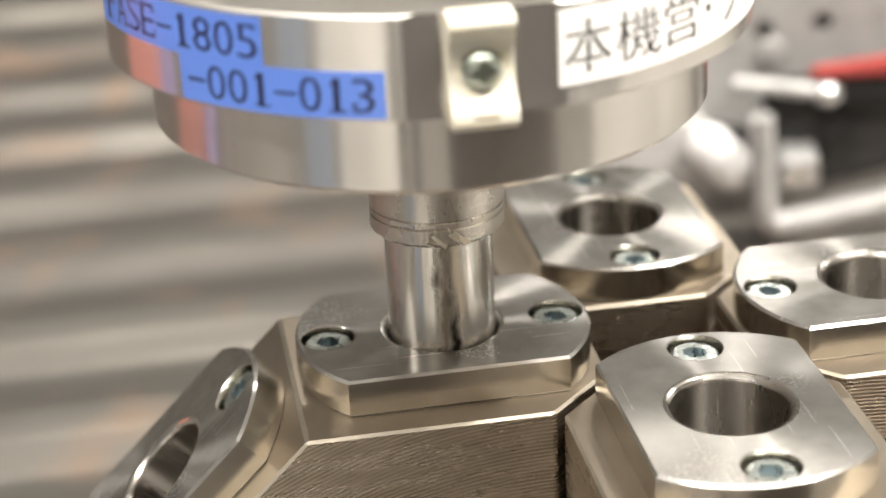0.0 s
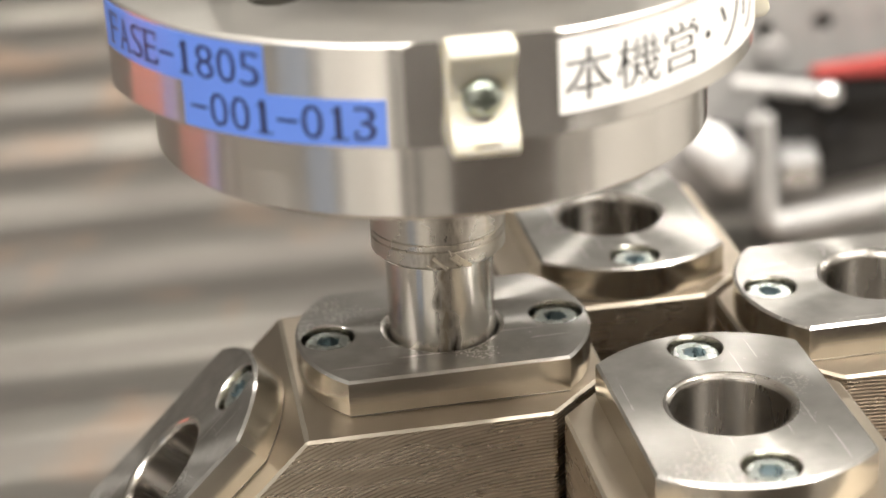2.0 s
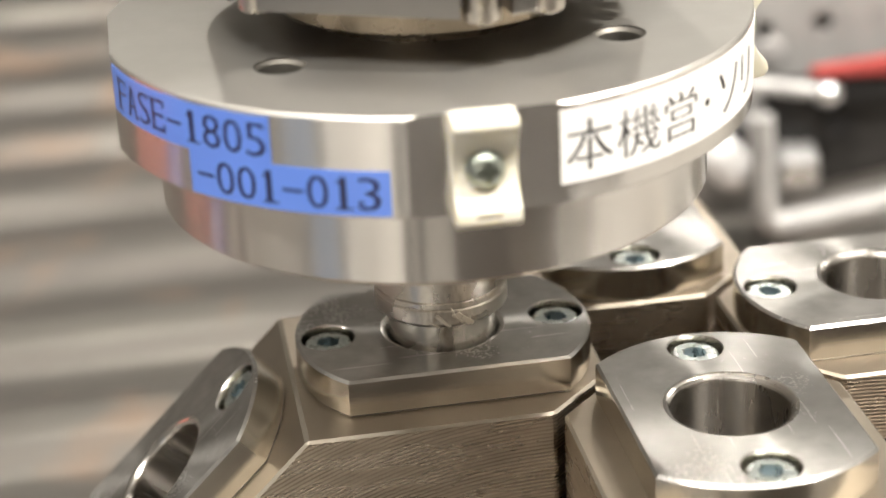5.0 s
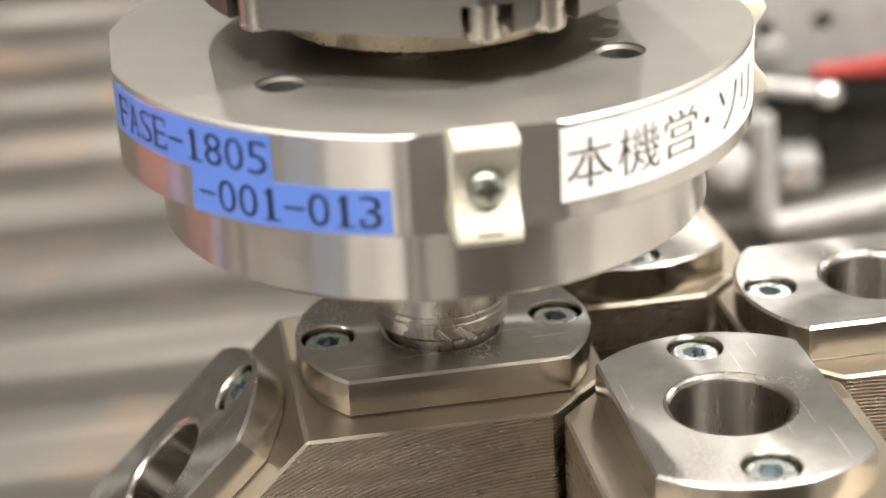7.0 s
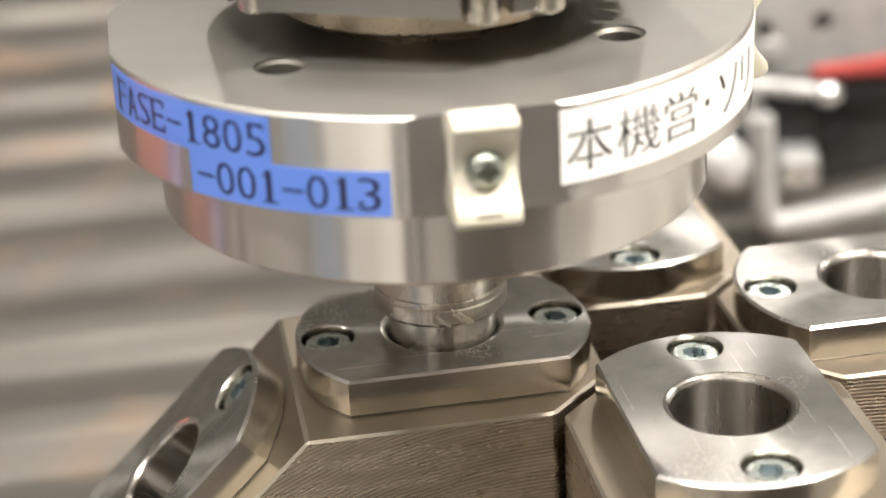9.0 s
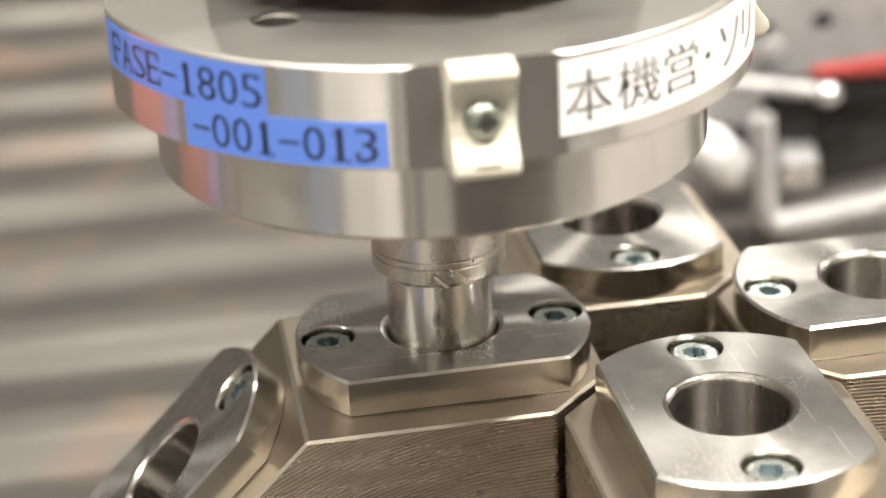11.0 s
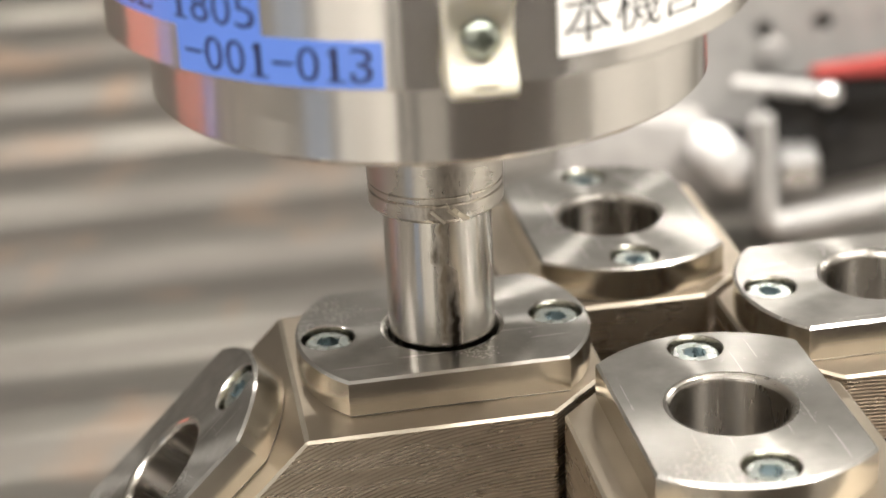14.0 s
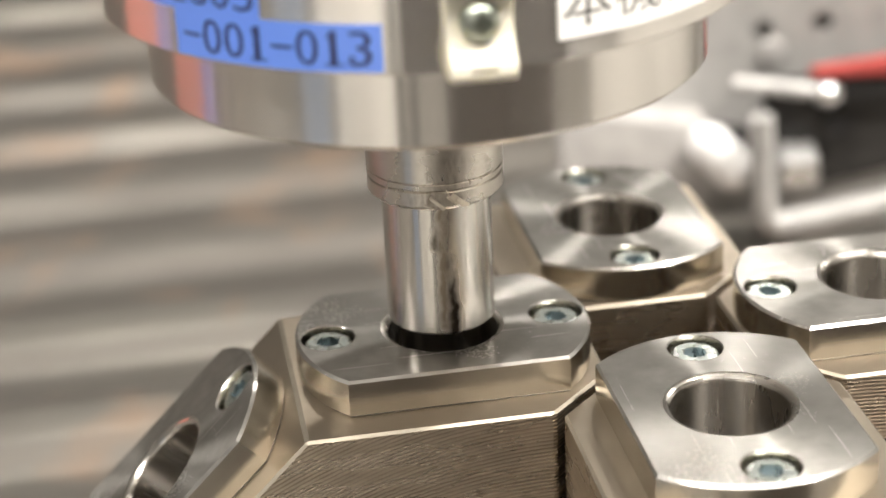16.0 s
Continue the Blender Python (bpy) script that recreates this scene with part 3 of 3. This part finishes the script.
    body = lathe([(37.4, Z_TOP + 8.5), (38, Z_TOP + 9.1), (38, Z_TOP + 34), (36, Z_TOP + 36), (36, Z_TOP + 80)], 96)
    no = Vector((-0.427, -0.904, 0))
    slice_off(body, no * 33.4, no)
    spots = [(-59, 34.6), (5.5, 34.4), (23.5, 34.6), (62, 35.0), (-95, 35), (100, 35), (135, 35), (180, 35), (-140, 35)]
    cuts = []
    for a, r in spots:
        p = on_rim(a, 0, r + 3)
        cuts.append(shift(box(-4.0, 4.0, -9, 7.0, Z_TOP + 2, Z_TOP + 13.5), Matrix.Translation((p[0], p[1], 0)) @ Euler((0, 0, radians(a))).to_matrix().to_4x4()))
    part("sensor_body", carve(body, cuts), SENSOR, ob, "grey steel sensor body with notched rim")
    # Unseen wrist, its radius chosen for the shadow on the upper flange.
    part("wrist_flange", lathe([(34, Z_TOP + 80), (45.5, Z_TOP + 80.5), (46, Z_TOP + 81), (46, Z_TOP + 150), (44, Z_TOP + 152), (44, Z_TOP + 260)], 96), SENSOR, ob, "unseen grey robot wrist flange, added to shade the disc below")
    cap = carve(lathe([(2.6, 0), (3.0, 0.4), (3.0, 6.5)], 36), [lathe([(1.4, -1), (1.4, 2)], 6)])
    cap.materials.append(CAP)
    for a, r in spots:
        p = on_rim(a, 0, r)
        part("cap_bolt", cap, (), ob, "bright cap bolt", at(p[0], p[1], Z_TOP + 7.4))
    return ob


tool = robot_tool()


# ---- toggle clamp standing behind the fixture ----
def toggle_clamp():
    ob = thing("toggle_clamp", pose(0, 0, 0), "black toggle clamp with red grip and chromed rod on the table", "toggle clamp")
    o = ZT / MM
    def side(points, y0, y1, bev=0.0):
        bm = prism([(x, o + z) for x, z in points], y0, y1)
        if bev:
            bmesh.ops.bevel(bm, geom=bm.edges[:], offset=bev, segments=2, affect="EDGES", profile=0.5)
        return bm

    part("clamp_body", side([(103, -51.5), (200, -33), (200, -63.5), (139, -76.5), (107.5, -83.3), (103, -80)], 249, 262, 1.5), CAST, ob, "dark grey cast clamp body")
    part("foot", side([(106, -84), (139, -77), (200, -64), (200, -95), (100, -95)], 252, 262, 0.8), GREY_ALU, ob, "grey clamp base")
    part("arm", side([(100, -43), (116, -43.2), (138, -43.6), (200, -38), (200, -49), (140, -50.5), (102, -52.5)], 243.5, 248.6, 1.0), BLACK, ob, "black clamp arm")
    part("jaw", side([(77, -57.5), (86, -58), (103, -61.5), (103, -68), (82, -63.5)], 246, 252, 1.0), BLACK, ob, "black clamp jaw")
    part("grip", side([(114.5, -40.2), (120, -39.3), (137.5, -37.2), (200, -28), (200, -36), (137.5, -42.8), (115, -42.4)], 242, 248, 1.2), RED, ob, "red dipped grip")
    part("pivot", shift(lathe([(0.05, 0), (4.2, 0), (4.6, 0.5), (4.6, 3)], 24), Matrix.Translation((124, 249, o - 60)) @ Euler((radians(90), 0, 0)).to_matrix().to_4x4()), BLACK, ob, "black pivot pin head")
    part("lever", rod_along([(90, 238, o - 41.4), (98, 238, o - 42.4), (107.8, 238, o - 43.8), (122, 238, o - 46)], 2.5), ROD, ob, "galvanised lever")
    part("lever_end", shift(lathe([(0.05, -4.5), (2.4, -3.8), (3.6, -1.8), (3.9, 0), (3.6, 1.8), (2.4, 3.8), (0.05, 4.5)], 28), Matrix.Translation((118.5, 237.5, o - 45.8)) @ Euler((0, radians(98), 0)).to_matrix().to_4x4()), CHROME, ob)
    bar = [(97.2, 228, o - 48.5), (97.7, 228, o - 57), (98.1, 228, o - 65.4), (98.8, 228, o - 76), (99.4, 228, o - 80), (100.8, 228, o - 82.6), (103.4, 228, o - 83.8), (107, 228, o - 83.4), (136, 228, o - 78.2), (200, 228, o - 66.5)]
    part("bent_rod", rod_along(bar, 3.9), ROD, ob, "bent galvanised rod")
    knob = [(6.8 * math.sin(math.pi * k / 16) + 0.02, (6 if k > 8 else -6 if k < 8 else 0) * 0.9 - 6.8 * math.cos(math.pi * k / 16)) for k in range(17)]
    part("ball_end", shift(lathe(knob, 32), Matrix.Translation((86.8, 238, o - 64.8)) @ Euler((0, radians(138), 0)).to_matrix().to_4x4()), KNOB, ob, "rounded chromed end, coloured white for its blown-out highlight")
    part("nut", shift(lathe([(6.5, -6), (8, -5), (8, 5), (6.5, 6)], 6), Matrix.Translation((110, 238, o - 69)) @ Euler((0, radians(90), 0)).to_matrix().to_4x4()), CHROME, ob, "bright hexagon nut")


def bright_area():
    # Pale block added in place of a brightly lit surface by the bracket.
    ob = thing("bright_area_block", pose(0, 0, 0), "pale grey block standing in for a bright lit area before the bracket plate", "block")
    o = ZT / MM
    bm = prism([(38, 0), (84, 0), (84, o - 57), (38, o - 50)], 244, 262.5)
    bmesh.ops.bevel(bm, geom=bm.edges[:], offset=1.5, segments=2, affect="EDGES", profile=0.5)
    part("block_body", bm, PALE, ob)


def bracket():
    ob = thing("bracket_plate", pose(0, 0, 0), "upright grey aluminium bracket plate with two holes", "bracket")
    o = ZT / MM
    bm = box(66, 260, 263, 271, 0, o + 30, 2)
    cuts = [shift(lathe([(3.4, -7), (3.4, 7)], 24), Matrix.Translation((x, 263, o - z)) @ Euler((radians(90), 0, 0)).to_matrix().to_4x4()) for x, z in ((103.6, 33.1), (121.9, 31.3))]
    part("plate", carve(bm, cuts), GREY_ALU, ob)
    part("button", shift(lathe([(0.05, 0), (3.4, 0), (4, 0.8), (4, 4)], 28), Matrix.Translation((106, 261, o - 39.9)) @ Euler((radians(-90), 0, 0)).to_matrix().to_4x4()), PALE, ob, "pale round button")


toggle_clamp()
bright_area()
bracket()


# ---- what moves: the tool goes down into the socket and up again ----
def motions():
    depth = [(0, 0), (0.4, -1.45), (0.85, -1.5), (1, -1.99), (1.4, -3.55), (1.85, -3.68), (2, -4.26), (2.5, -6.14), (3, -8.24), (3.15, -8.52), (3.5, -8.58), (4, -10.6), (6.3, -18.1),
             (7.1, -18.23), (7.3, -18.78), (8, -18.8), (8.12, -18.2), (8.38, -18.1), (8.5, -17.35), (9, -15.32), (11.5, -5.42), (12, -3.33), (12.5, -1.47), (13, 0.63), (13.5, 2.53),
             (14, 4.57), (14.5, 6.45), (14.7, 7.08), (15, 7.1), (16, 7.1)]
    walk(tool, [(t, BASE @ at(0, 0, -4.8 + d)) for t, d in depth])


motions()
